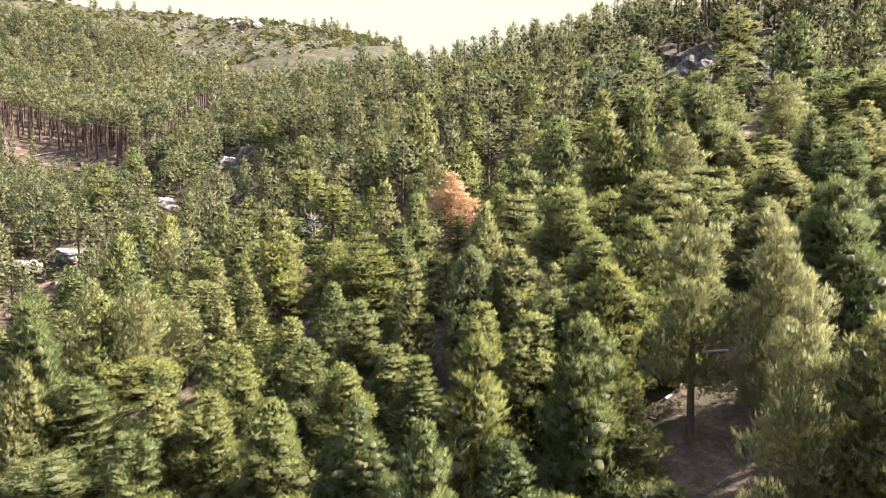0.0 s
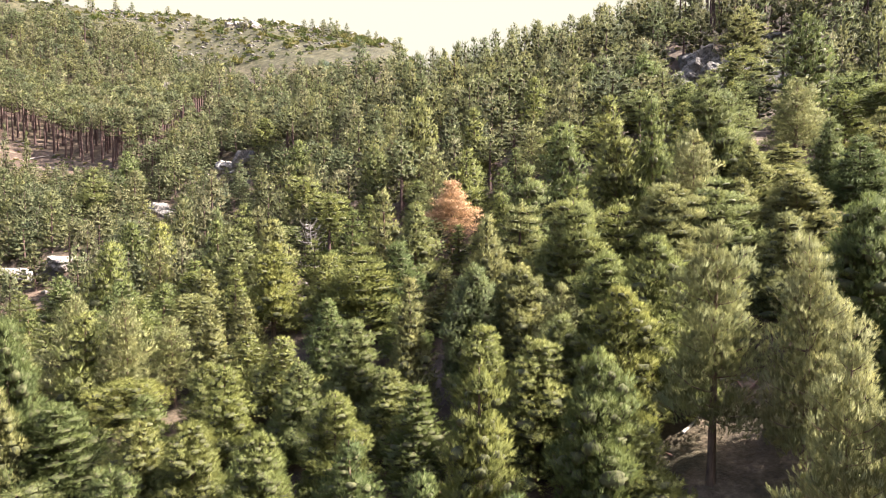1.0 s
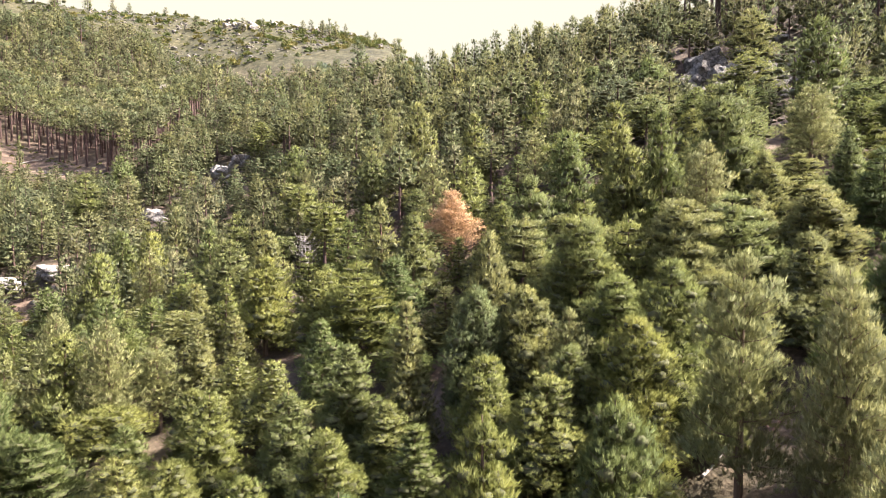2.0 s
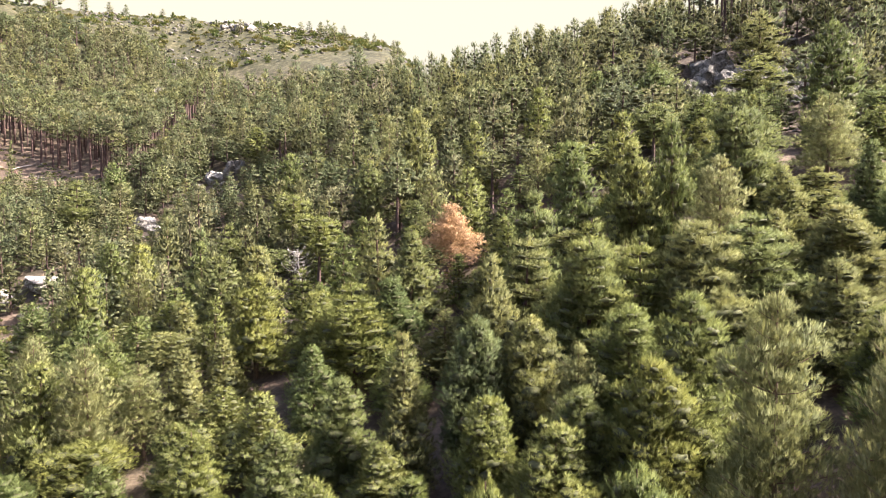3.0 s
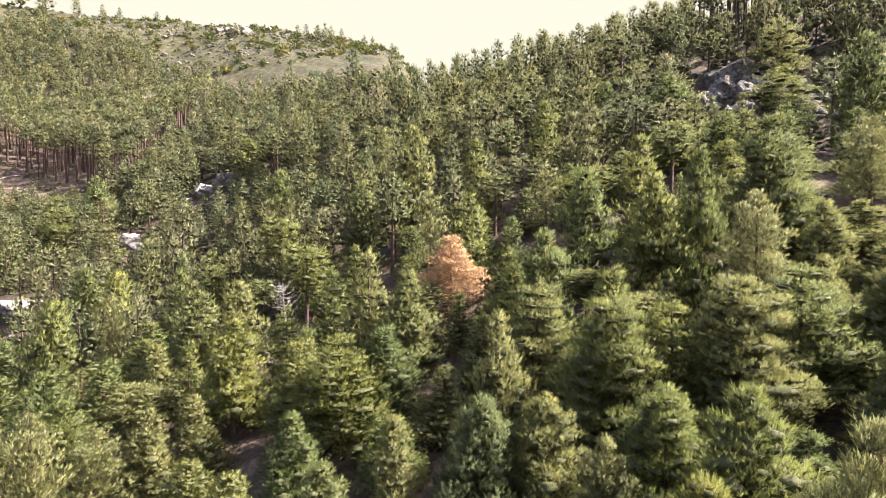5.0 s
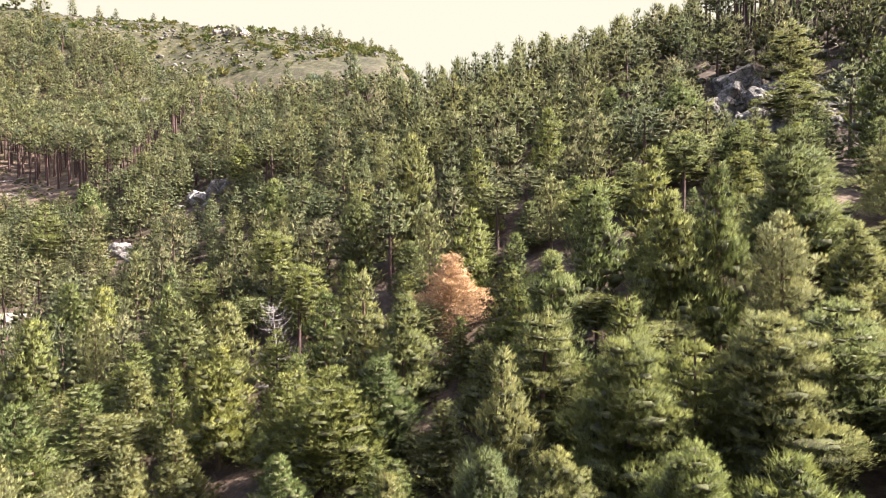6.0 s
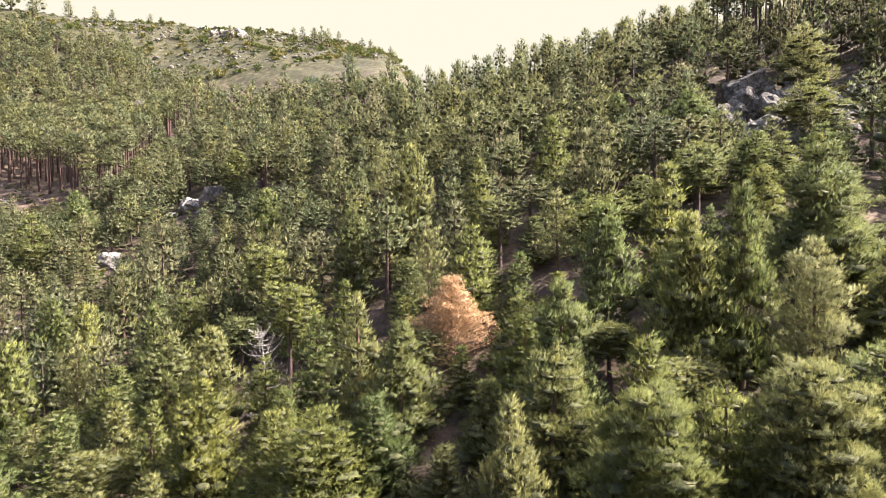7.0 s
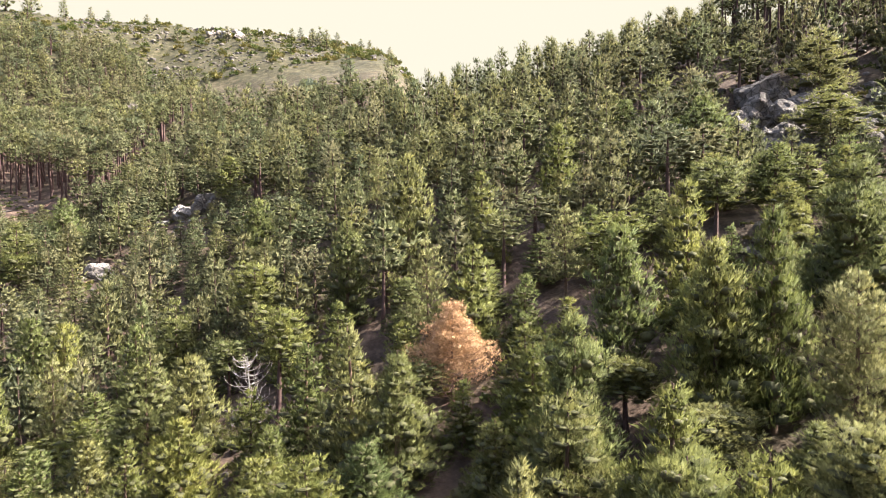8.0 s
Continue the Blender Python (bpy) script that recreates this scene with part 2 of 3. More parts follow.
BALLS = {1: ball(1), 2: ball(2)}
PROFILES = {
    "cone": lambda u: 1.14 * (1 - u) ** 0.98 * (0.84 + 0.16 * np.minimum(1, u / 0.12)) + 0.05,
    "round": lambda u: 1.10 * (1 - u) ** 0.76 * (0.74 + 0.26 * np.minimum(1, u / 0.25)) + 0.05,
    "flat": lambda u: (1 - u) ** 0.62 * (0.86 + 0.14 * np.minimum(1, u / 0.2)) * 1.06 + 0.05,
    "oval": lambda u: np.sin(np.pi * (0.20 + 0.80 * u)) ** 0.75 + 0.05,
}


def pine_arrays(seed, height=10.0, radius=2.2, bare=0.25, profile="cone", spacing=0.6, per=5, gap=0.2, blades=4, length=0.26, width=0.03,
                limbs=True, ragged=0.25, lift=0.5, droop=0.0, heart=0.50, level=1, cover=1.0, fan=0.36, flat=0.28, splay=0.4):
    """Arrays of one pine: its stem with limbs; on each branch a bough thick with upright needle tufts, round a dark
    heart of twigs and painted shade.
    """
    rng = np.random.default_rng(seed)
    shape = PROFILES[profile]
    bend = rng.normal(0, 0.18, 2)
    lobes = rng.uniform(0, 6.28, 3)

    def stem(z):
        t = z / height
        return np.stack([bend[0] * np.sin(t * 2.6), bend[1] * np.sin(t * 2.1 + 0.4), z], -1)
    zs = np.linspace(-0.8, height * 0.97, 9)
    rad = 0.016 * height * (1 - np.clip(zs, 0, None) / height) ** 0.85 + 0.012
    rad[0] *= 1.35
    wood = [(stem(zs), rad)]
    pos, axis, face, hearts = [], [], [], []
    up = np.array([0, 0, 1.0])
    z = height * bare
    twist = rng.uniform(0, 6.3)
    grown = radius - 0.4 * length

    def bough(mid, e1, e2, out, a, b, c, u):
        e3 = np.cross(e1, e2)
        e3 = e3 if e3[2] > 0 else -e3
        m = int(cover * 2.6 * math.pi * ((a * b) ** 1.6 / 2 + (b * c) ** 1.6 / 4 + (a * c) ** 1.6 / 4) ** 0.625 / gap ** 2) + 4
        d = rng.normal(0, 1, (m, 3))
        d /= np.linalg.norm(d, axis=1, keepdims=True)
        low = (d[:, 0] * e1[2] + d[:, 1] * e2[2] + d[:, 2] * e3[2]) < -0.55
        d[low] *= [1, 1, -1]
        lump = 1 + 0.16 * np.sin(4.0 * d[:, 0] + lobes[2] + 9 * u) * np.sin(5.0 * d[:, 1] + lobes[0] + mid[0])
        n = (d[:, :1] / a) * e1 + (d[:, 1:2] / b) * e2 + (d[:, 2:] / c) * e3
        n /= np.linalg.norm(n, axis=1, keepdims=True)
        d = d * (lump * (1.04 - 0.42 * rng.uniform(0, 1, m) ** 1.5))[:, None]
        pos.append(mid + d[:, :1] * a * e1 + d[:, 1:2] * b * e2 + d[:, 2:] * c * e3)
        ax = n * 0.34 + up * (0.55 + 0.25 * lift) + out * 0.30 * (1 - u) + rng.normal(0, 0.17, (m, 3))
        axis.append(ax / np.linalg.norm(ax, axis=1, keepdims=True))
        face.append(n * 0.8 + up * 0.25)
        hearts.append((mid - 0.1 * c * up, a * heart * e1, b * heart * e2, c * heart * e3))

    while z < height * 0.93:
        u = (z / height - bare) / (1 - bare)
        r = grown * float(shape(u)) * rng.uniform(0.86, 1.08)
        k = per if u < 0.8 else max(3, per - 2)
        twist += 0.9
        for j in range(k):
            if rng.uniform() < 0.07:
                continue
            a = twist + (j + rng.uniform(-0.3, 0.3)) * 6.283 / k
            lobe = 1 + 0.14 * math.sin(2 * a + lobes[0] + 0.9 * z) + 0.10 * math.sin(3 * a + lobes[1] - 1.7 * z)
            ln = max(0.3, r * lobe * rng.uniform(1 - ragged * 0.95, 1 + 0.55 * ragged))
            out = np.array([math.cos(a), math.sin(a), 0])
            side = np.array([-out[1], out[0], 0])
            rise = lift * (0.05 + 0.95 * u) - droop * (1 - u) + rng.normal(0, 0.10)
            t = np.linspace(0, 1, 5)[:, None]
            path = stem(np.array([z]))[0] + out * ln * t + up * ln * (rise * t + 0.28 * t ** 2.5 - 0.12 * t)
            if limbs and (j % 2 == 0 or limbs == "all"):
                wood.append((path[[0, 2, 4]], np.array([0.010, 0.007, 0.0025]) * (1 + ln)))
            e1 = path[4] - path[1]
            e1 /= np.linalg.norm(e1)
            bough(path[2] * 0.6 + path[3] * 0.4, e1, side, out, 0.42 * ln + 0.06, fan * ln + 0.08, flat * ln * rng.uniform(0.8, 1.25) + 0.10, u)
        z += spacing * rng.uniform(0.75, 1.25) * (1.0 if u < 0.8 else 0.75)
    tip = stem(np.array([height * 0.93 - 0.1]))[0]
    bough(tip, up, np.array([1.0, 0, 0]), up, 0.07 * height * 0.8, 0.11 * radius + 0.08, 0.11 * radius + 0.08, 1.0)
    pos = np.concatenate(pos)
    v, f, nm = sprays(rng, pos, np.concatenate(axis), np.full(len(pos), 0.6 * length), np.concatenate(face), blades, length, width, splay)
    in_heart = np.zeros(len(f), np.int32)
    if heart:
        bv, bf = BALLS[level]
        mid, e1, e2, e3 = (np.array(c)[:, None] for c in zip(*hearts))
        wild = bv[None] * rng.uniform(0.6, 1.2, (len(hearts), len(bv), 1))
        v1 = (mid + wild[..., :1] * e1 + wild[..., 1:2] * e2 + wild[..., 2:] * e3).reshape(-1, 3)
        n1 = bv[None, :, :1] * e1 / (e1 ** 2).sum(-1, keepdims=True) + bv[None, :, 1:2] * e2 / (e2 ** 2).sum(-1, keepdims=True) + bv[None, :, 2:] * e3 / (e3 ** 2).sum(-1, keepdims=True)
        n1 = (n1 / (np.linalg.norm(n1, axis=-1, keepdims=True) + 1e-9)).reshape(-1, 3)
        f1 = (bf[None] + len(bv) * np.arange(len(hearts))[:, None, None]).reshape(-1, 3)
        in_heart = np.concatenate([in_heart, np.ones(len(f1), np.int32)])
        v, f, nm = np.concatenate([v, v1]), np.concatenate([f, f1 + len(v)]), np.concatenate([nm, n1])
    return tubes(wood), (v, f, nm, in_heart)


def pine(name, label, category, leaf_mat, wood_mat, **form):
    """One pine, as an empty at its foot with a trunk and a crown."""
    (wv, wf), (lv, lf, ln, in_heart) = pine_arrays(**form)
    tree = tagged(new(name), label, category)
    part("trunk", mesh_from(name + "_trunk", wv, wf, wood_mat, True), tree)
    part("crown", mesh_from(name + "_crown", lv, lf, leaf_mat, normals=ln, inner=(shaded_twigs, in_heart)), tree)
    return tree


DETAIL = {
    "near": dict(spacing=0.52, per=6, gap=0.18, blades=7, length=0.23, width=0.0135, level=2),
    "mid": dict(spacing=0.58, per=6, gap=0.24, blades=5, length=0.27, width=0.022),
    "low": dict(spacing=0.66, per=5, gap=0.34, blades=4, length=0.33, width=0.034),
}
LBL = {
    "cone": "young conical pine with dense green upswept needle sprays",
    "broad": "broad green pine with a rounded dense crown",
    "layered": "layered pine with flat dark green tiers of branches",
    "slim": "slim green pine with a narrow pointed crown",
    "pale": "tall thin-crowned pine with pale greyish needles and visible twigs",
    "yellow": "pine with bright yellowish-green needle tips",
    "tall": "tall pine with a bare reddish trunk and a high crown",
}
FORMS = {
    "cone": dict(height=9, radius=2.1, bare=0.08, profile="cone", lift=0.85),
    "broad": dict(height=10, radius=2.5, bare=0.11, profile="round", lift=0.7),
    "layered": dict(height=11, radius=3.0, bare=0.17, profile="flat", lift=0.3, droop=0.0),
    "slim": dict(height=10, radius=1.5, bare=0.14, profile="cone", lift=0.8),
    "pale": dict(height=11, radius=2.6, bare=0.24, profile="round", lift=0.6, ragged=0.45),
    "yellow": dict(height=9.5, radius=2.3, bare=0.09, profile="round", lift=0.75),
    "tall": dict(height=12, radius=2.1, bare=0.52, profile="oval", lift=0.4),
}
LEAF = {"pale": needles_pale, "yellow": needles_yellow}
WOOD = {"tall": bark_red_shaded, "layered": bark_red_shaded}
PLACES = {}          # (kind, detail, variant) -> poses
taken = []           # x, y, radius of all that stands on the ground


def plant(rng, x, y, top, radius, kind):
    z = float(land(x, y))
    f = FORMS[kind]
    high = max(top - z, 4.5)
    seen = y > 19 and abs(x) < 0.74 * y + 3
    detail = "low" if y > 68 or not seen else "near" if y < 50 else "mid"
    s = radius / f["radius"]
    m = Matrix.LocRotScale((x, y, z), Euler((rng.normal(0, 0.025), rng.normal(0, 0.025), rng.uniform(0, 6.28))), (s, s, high / f["height"]))
    PLACES.setdefault((kind, detail, int(rng.integers(2))), []).append(m)
    taken.append((x, y, radius))


# pines that stand out, by the stretch of valley they stand in: x, y, height of the tip, crown radius
FIRST_ROW = [
    (1.5, 30.3, 14.7, 2.0, "cone"), (6.7, 28.8, 15.7, 2.0, "broad"), (12.9, 32.5, 21.0, 2.7, "pale"), (15.4, 29.2, 20.6, 2.2, "pale"),
    (12.9, 22.6, 17.3, 1.9, "pale"), (15.8, 21.6, 16.8, 2.0, "broad"), (20.4, 32.7, 22.3, 2.6, "broad"), (2.8, 26.0, 10.6, 1.8, "cone"),
    (-0.6, 25.2, 12.0, 1.7, "cone"), (-3.5, 42.7, 11.4, 2.0, "cone"), (-4.2, 31.7, 10.9, 2.1, "cone"), (8.3, 28.9, 12.4, 1.9, "layered"),
    (-9.9, 35.7, 9.7, 2.1, "broad"), (-14.8, 39.4, 9.2, 2.3, "broad"), (-18.2, 40.8, 8.8, 2.4, "yellow"), (-26.5, 44.7, 8.5, 3.0, "layered"),
    (-29.2, 43.0, 10.3, 2.0, "cone"), (-31.0, 46.5, 14.2, 2.5, "broad"),
]
NEAR_BOTTOM = [
    (-26.4, 54.7, 14.7, 2.6, "pale"), (-16.2, 53.8, 11.5, 2.3, "yellow"), (5.0, 36.6, 14.6, 2.5, "yellow"), (2.2, 40.5, 14.6, 2.0, "broad"),
    (7.0, 38.6, 15.6, 2.0, "broad"), (-2.4, 45.3, 17.2, 1.5, "slim"), (-6.3, 47.7, 13.9, 2.2, "cone"), (-12.6, 50.6, 12.0, 2.2, "yellow"),
    (-17.6, 49.8, 10.2, 2.0, "broad"), (2.2, 45.7, 18.0, 2.1, "broad"), (5.6, 46.0, 18.0, 2.0, "broad"), (7.3, 42.4, 17.0, 1.9, "pale"),
    (9.4, 37.0, 17.4, 2.2, "broad"), (12.0, 39.3, 20.2, 2.7, "cone"), (10.9, 43.6, 19.0, 2.2, "layered"), (-18.5, 61.6, 13.8, 1.8, "cone"),
    (-21.0, 59.6, 13.2, 2.0, "cone"), (-23.6, 57.6, 12.6, 2.8, "pale"), (-27.8, 60.5, 13.6, 2.3, "broad"), (-29.6, 54.0, 13.4, 2.4, "yellow"),
    (-33.0, 58.0, 14.6, 2.4, "pale"), (-31.0, 63.0, 15.0, 2.3, "broad"),
]
MIDDLE = [
    (-7.2, 59.4, 18.6, 3.2, "layered"), (-3.8, 60.4, 18.9, 2.6, "broad"), (-10.6, 61.8, 17.6, 2.5, "broad"), (3.0, 51.7, 21.4, 2.0, "cone"),
    (9.4, 49.6, 22.6, 2.9, "layered"), (6.0, 58.2, 22.6, 2.8, "layered"), (7.9, 61.4, 26.0, 2.5, "broad"), (11.2, 54.6, 23.9, 2.6, "cone"),
    (13.2, 50.0, 22.4, 2.4, "layered"), (16.4, 49.0, 23.6, 2.8, "layered"), (21.0, 50.4, 24.2, 3.0, "layered"), (26.0, 49.8, 24.6, 2.9, "broad"),
    (-17.2, 66.0, 18.6, 2.6, "broad"), (-19.4, 73.6, 21.1, 2.4, "broad"), (-24.0, 76.4, 19.9, 2.6, "broad"), (-9.8, 72.4, 22.2, 2.5, "cone"),
    (-6.6, 69.6, 24.2, 2.5, "cone"), (-3.0, 67.0, 22.8, 2.3, "cone"), (-14.0, 79.0, 24.0, 2.3, "tall"), (4.4, 84.0, 27.6, 2.3, "cone"),
    (2.6, 78.6, 29.2, 2.4, "yellow"), (-1.0, 81.0, 30.0, 2.4, "pale"), (3.4, 62.2, 19.6, 1.9, "cone"),
]
RIGHT_FLANK = [
    (16.3, 62.5, 30.2, 2.5, "yellow"), (22.0, 58.4, 28.8, 2.6, "pale"), (19.6, 62.0, 32.4, 2.2, "cone"), (26.4, 65.6, 35.0, 3.0, "broad"),
    (18.4, 71.4, 34.2, 2.6, "cone"), (35.8, 67.3, 35.2, 3.1, "pale"), (29.0, 65.0, 28.6, 2.6, "broad"), (32.2, 62.6, 26.6, 2.4, "broad"),
    (12.6, 69.4, 31.2, 2.4, "broad"), (11.0, 80.6, 32.6, 2.5, "pale"), (4.8, 92.0, 36.4, 2.5, "cone"), (14.0, 100.0, 42.4, 2.5, "cone"),
    (25.8, 85.5, 37.4, 2.8, "yellow"), (29.6, 98.6, 45.4, 3.3, "broad"), (46.0, 99.5, 46.8, 3.6, "layered"), (25.0, 113.0, 47.5, 2.6, "broad"),
    (51.0, 112.0, 57.0, 3.6, "layered"), (44.8, 82.0, 46.5, 3.0, "broad"),
]
LEFT_BANK = [
    (-42.6, 83.4, 18.2, 2.8, "broad"), (-37.6, 86.0, 18.4, 2.8, "pale"), (-51.0, 86.6, 13.4, 2.5, "broad"), (-31.0, 89.6, 20.8, 2.3, "cone"),
    (-40.4, 93.0, 20.6, 2.5, "broad"), (-46.0, 96.4, 20.6, 2.5, "broad"), (-33.6, 95.0, 22.6, 2.4, "cone"), (-28.4, 93.6, 23.2, 2.3, "layered"),
    (-20.2, 92.8, 26.8, 2.4, "tall"), (-9.8, 90.4, 31.4, 2.4, "broad"), (-3.7, 96.0, 39.0, 2.8, "broad"), (-25.0, 111.0, 34.4, 2.6, "broad"),
    (-9.4, 117.0, 41.4, 2.6, "pale"), (-20.0, 151.0, 48.6, 3.0, "tall"), (-40.0, 146.0, 43.4, 2.9, "broad"), (-70.0, 130.0, 31.2, 3.0, "layered"),
    (-69.0, 140.4, 35.6, 3.0, "broad"),
]
rng = np.random.default_rng(7)
# glades with rock, slabs or open litter, and the two dead trees: x, y, radius
GLADES = [(-57, 130.5, 4.2), (-48, 148, 6.5), (-47, 141, 5.0), (-55, 127.5, 4.0), (-52.5, 123, 3.5), (43, 105, 5.0), (39.5, 99.5, 4.5), (-90.5, 212, 4.5), (-98, 172, 8.0), (-112, 177, 9.0), (-126, 184, 10.0), (-87, 169, 5.0), (45, 110, 6.5), (50, 101, 5.0),
          (26.5, 78.5, 2.4), (1.0, 73.0, 2.8), (-14.9, 75.3, 2.2), (12.5, 36.0, 1.2), (17.5, 38.5, 2.4), (-64.5, 110, 6.0), (-72, 107, 6.0), (-71, 128, 4.0), (-38, 92, 3.0), (58, 108, 5.0), (-58, 96, 3.5), (-62, 99, 4.0),
          (40, 92, 3.5), (-16.5, 80.5, 2.5), (20, 67.5, 1.6), (-40, 219, 6.0)]
for row in (FIRST_ROW, NEAR_BOTTOM, MIDDLE, RIGHT_FLANK, LEFT_BANK):
    for x, y, top, r, kind in row:
        plant(rng, x, y, top, r * (1.1 if kind == "pale" else 1.38), kind)


class Spots:
    """Keeps trees apart: a grid of what stands where."""

    def __init__(self, cell=6.0):
        self.cell, self.grid = cell, {}

    def add(self, x, y, r):
        self.grid.setdefault((int(x // self.cell), int(y // self.cell)), []).append((x, y, r))

    def free(self, x, y, r, squeeze=0.72):
        i, j = int(x // self.cell), int(y // self.cell)
        for a in (-1, 0, 1):
            for b in (-1, 0, 1):
                for px, py, pr in self.grid.get((i + a, j + b), ()):
                    if math.hypot(x - px, y - py) < squeeze * (r + pr):
                        return False
        return True


spots = Spots()
for x, y, r in taken:
    spots.add(x, y, r)


def in_glade(x, y, margin=0.0):
    return any(math.hypot(x - a, y - b) < r + margin for a, b, r in GLADES)


# young growth below the rocks: x, y, radius
LOW_GROWTH = [(0.6, 67.5, 4.0), (-52, 120, 13.0), (-38, 126, 12.0), (-44, 137, 10.0), (-60, 118, 9.0), (42, 98, 9.0), (38, 92, 8.0), (47, 104, 9.0), (-33, 110, 7.0), (24, 72, 4.5), (-80, 150, 11.0), (-95, 157, 11.0), (-110, 163, 11.0), (-125, 170, 10.0), (-68, 146, 7.0), (-37, 210, 8.0)]


def in_low_growth(x, y):
    return any(math.hypot(x - a, y - b) < r for a, b, r in LOW_GROWTH)


# the rest of the near wood
for i in range(6000):
    y = 80 * math.sqrt(rng.uniform(0.0, 1)) + 5
    x = rng.uniform(-1, 1) * (0.76 * y + 8)
    r = rng.uniform(2.3, 3.3)
    if in_glade(x, y, 0.5) or not spots.free(x, y, r, 0.76):
        continue
    kind = ("cone", "broad", "cone", "cone", "layered", "slim", "tall", "broad")[int(rng.integers(8))]
    if in_low_growth(x, y):
        kind, r = "cone", 0.7 * r
    plant(rng, x, y, float(land(x, y)) + (rng.uniform(4.6, 5.4) if in_low_growth(x, y) else rng.uniform(5.5, 8.0)), r, kind)
    spots.add(x, y, r)

for (kind, detail, var), poses in PLACES.items():
    form = dict(FORMS[kind], **DETAIL[detail])
    if kind == "layered":
        form.update(spacing=form["spacing"] * 1.3, fan=0.44, flat=0.17)
    if kind == "pale":
        form.update(heart=0, cover=0.8, flat=0.20, limbs="all")
    tree = pine("young_pine_tree" if kind in ("cone", "slim") else "pine_tree", LBL[kind], "tree", LEAF.get(kind, needles), WOOD.get(kind, bark), seed=sum(map(ord, kind)) + 31 * var, **form)
    tagged(tree, group="pines of the valley wood")
    for m in poses[1:]:
        copy_thing(tree, m)
    tree.matrix_basis = poses[0]

# the far wood, past counting
FORMS["stand"] = dict(height=14, radius=1.6, bare=0.64, profile="oval", lift=0.35)
FAR_KINDS = ("broad", "cone", "broad", "tall", "layered", "stand")
FAR = [pine_arrays(s, limbs=False, spacing=0.9, per=5, gap=0.80, blades=3, length=0.52, width=0.060, **dict(FORMS[k], droop=-0.28))
       for s, k in enumerate(FAR_KINDS, 1)]
FAR += [pine_arrays(s, limbs=False, spacing=1.15, per=4, gap=1.16, blades=3, length=0.68, width=0.088, **dict(FORMS[k], droop=-0.28))
        for s, k in enumerate(FAR_KINDS, 11)]


def wood_of(name, label, trees, leaf_mat):
    """Many trees joined: one mesh of stems, one of sprays."""
    lv, lf, wv, wf, tone, ns, in_heart, nl, nw = [], [], [], [], [], [], [], 0, 0
    for x, y, z, s, sz, a, k, t in trees:
        (v0, f0), (v1, f1, n1, o1) = FAR[k]
        turn = np.array([[math.cos(a), -math.sin(a), 0], [math.sin(a), math.cos(a), 0], [0, 0, 1]])
        scl = np.array([s, s, sz])
        lv.append((v1 * scl) @ turn.T + [x, y, z])
        lf.append(f1 + nl)
        ns.append(n1 @ turn.T)
        in_heart.append(o1)
        tone.append(np.full(len(v1), t))
        nl += len(v1)
        wv.append((v0 * scl) @ turn.T + [x, y, z])
        wf.append(f0 + nw)
        nw += len(v0)
    root = tagged(new(name), label, "woodland", kind="stuff")
    me = mesh_from(name + "_crowns", np.concatenate(lv), np.concatenate(lf), leaf_mat, normals=np.concatenate(ns), inner=(shaded_twigs, np.concatenate(in_heart)))
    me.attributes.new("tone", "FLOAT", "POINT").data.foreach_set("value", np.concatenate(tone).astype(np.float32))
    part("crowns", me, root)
    part("trunks", mesh_from(name + "_trunks", np.concatenate(wv), np.concatenate(wf), bark_red_shaded), root)
    return root


far_trees = []
for i in range(24000):
    y = math.sqrt(rng.uniform(60 ** 2, 300 ** 2))
    x = rng.uniform(-0.86, 0.74) * y
    if y < 85 and abs(x) < 0.76 * y + 6 or in_glade(x, y, 0.5):
        continue
    crest = 152 + 0.35 * min(max(x, -20), 60)
    if x > -12 and y > crest + 14:
        continue
    if float(land(x, y)) > 64 + 40 * float(smooth(-60, -165, x)) + 4 * math.sin(x * 0.13) and x < -12:
        continue
    stand = x < -74 and 166 < y < 222 or 52 < x < 82 and 126 < y < 156
    r = rng.uniform(1.9, 2.6) if stand else rng.uniform(2.7, 4.0)
    if 36 < x < 61 and 90 < y < 130 and rng.uniform() < 0.8:
        continue
    if 50 < x < 84 and 124 < y < 170 and rng.uniform() < 0.25:
        continue
    low = in_low_growth(x, y)
    if low:
        r = 0.7 * r
    if not spots.free(x, y, r * (1.1 if stand else 1), 0.56):
        continue
    spots.add(x, y, r)
    k = int(rng.integers(5))
    if x > -14 and y > 130:
        k = (0, 2, 4)[k % 3]
    if stand:
        k = 5
    if low:
        k = 1
    f = FORMS[FAR_KINDS[k]]
    k += 6 * (y > 175)
    # pines right of x 50 get added height to throw shade on the flank
    top = rng.uniform(12.5, 15.5) if stand else rng.uniform(4.4, 6.6) if in_low_growth(x, y) else rng.uniform(10, 14) if x > 50 and 84 < y < 128 else rng.uniform(11.5, 14.0) if -14 < x < 8 and y > 138 else rng.uniform(9.5, 12.0) if -14 < x < 22 and y > 138 else rng.uniform(8.5, 11.0) if x > -14 and y > 138 else rng.uniform(7.0, 12.0)
    far_trees.append((x, y, float(land(x, y)), r / f["radius"], top / f["height"], rng.uniform(0, 6.28), k, rng.uniform()))
# tall dark pines that break the skyline on the left
for x, y in ((-188, 284), (-181, 287), (-196, 288), (-203, 284), (-166, 290)):
    high = min(max(111.0 - 0.1 * (x + 190) - float(land(x, y)), 9.0), 19.0)
    far_trees.append((x, y, float(land(x, y)), 4.4 / FORMS["broad"]["radius"], high / FORMS["broad"]["height"], 0.7 * x, 0, 0.0))
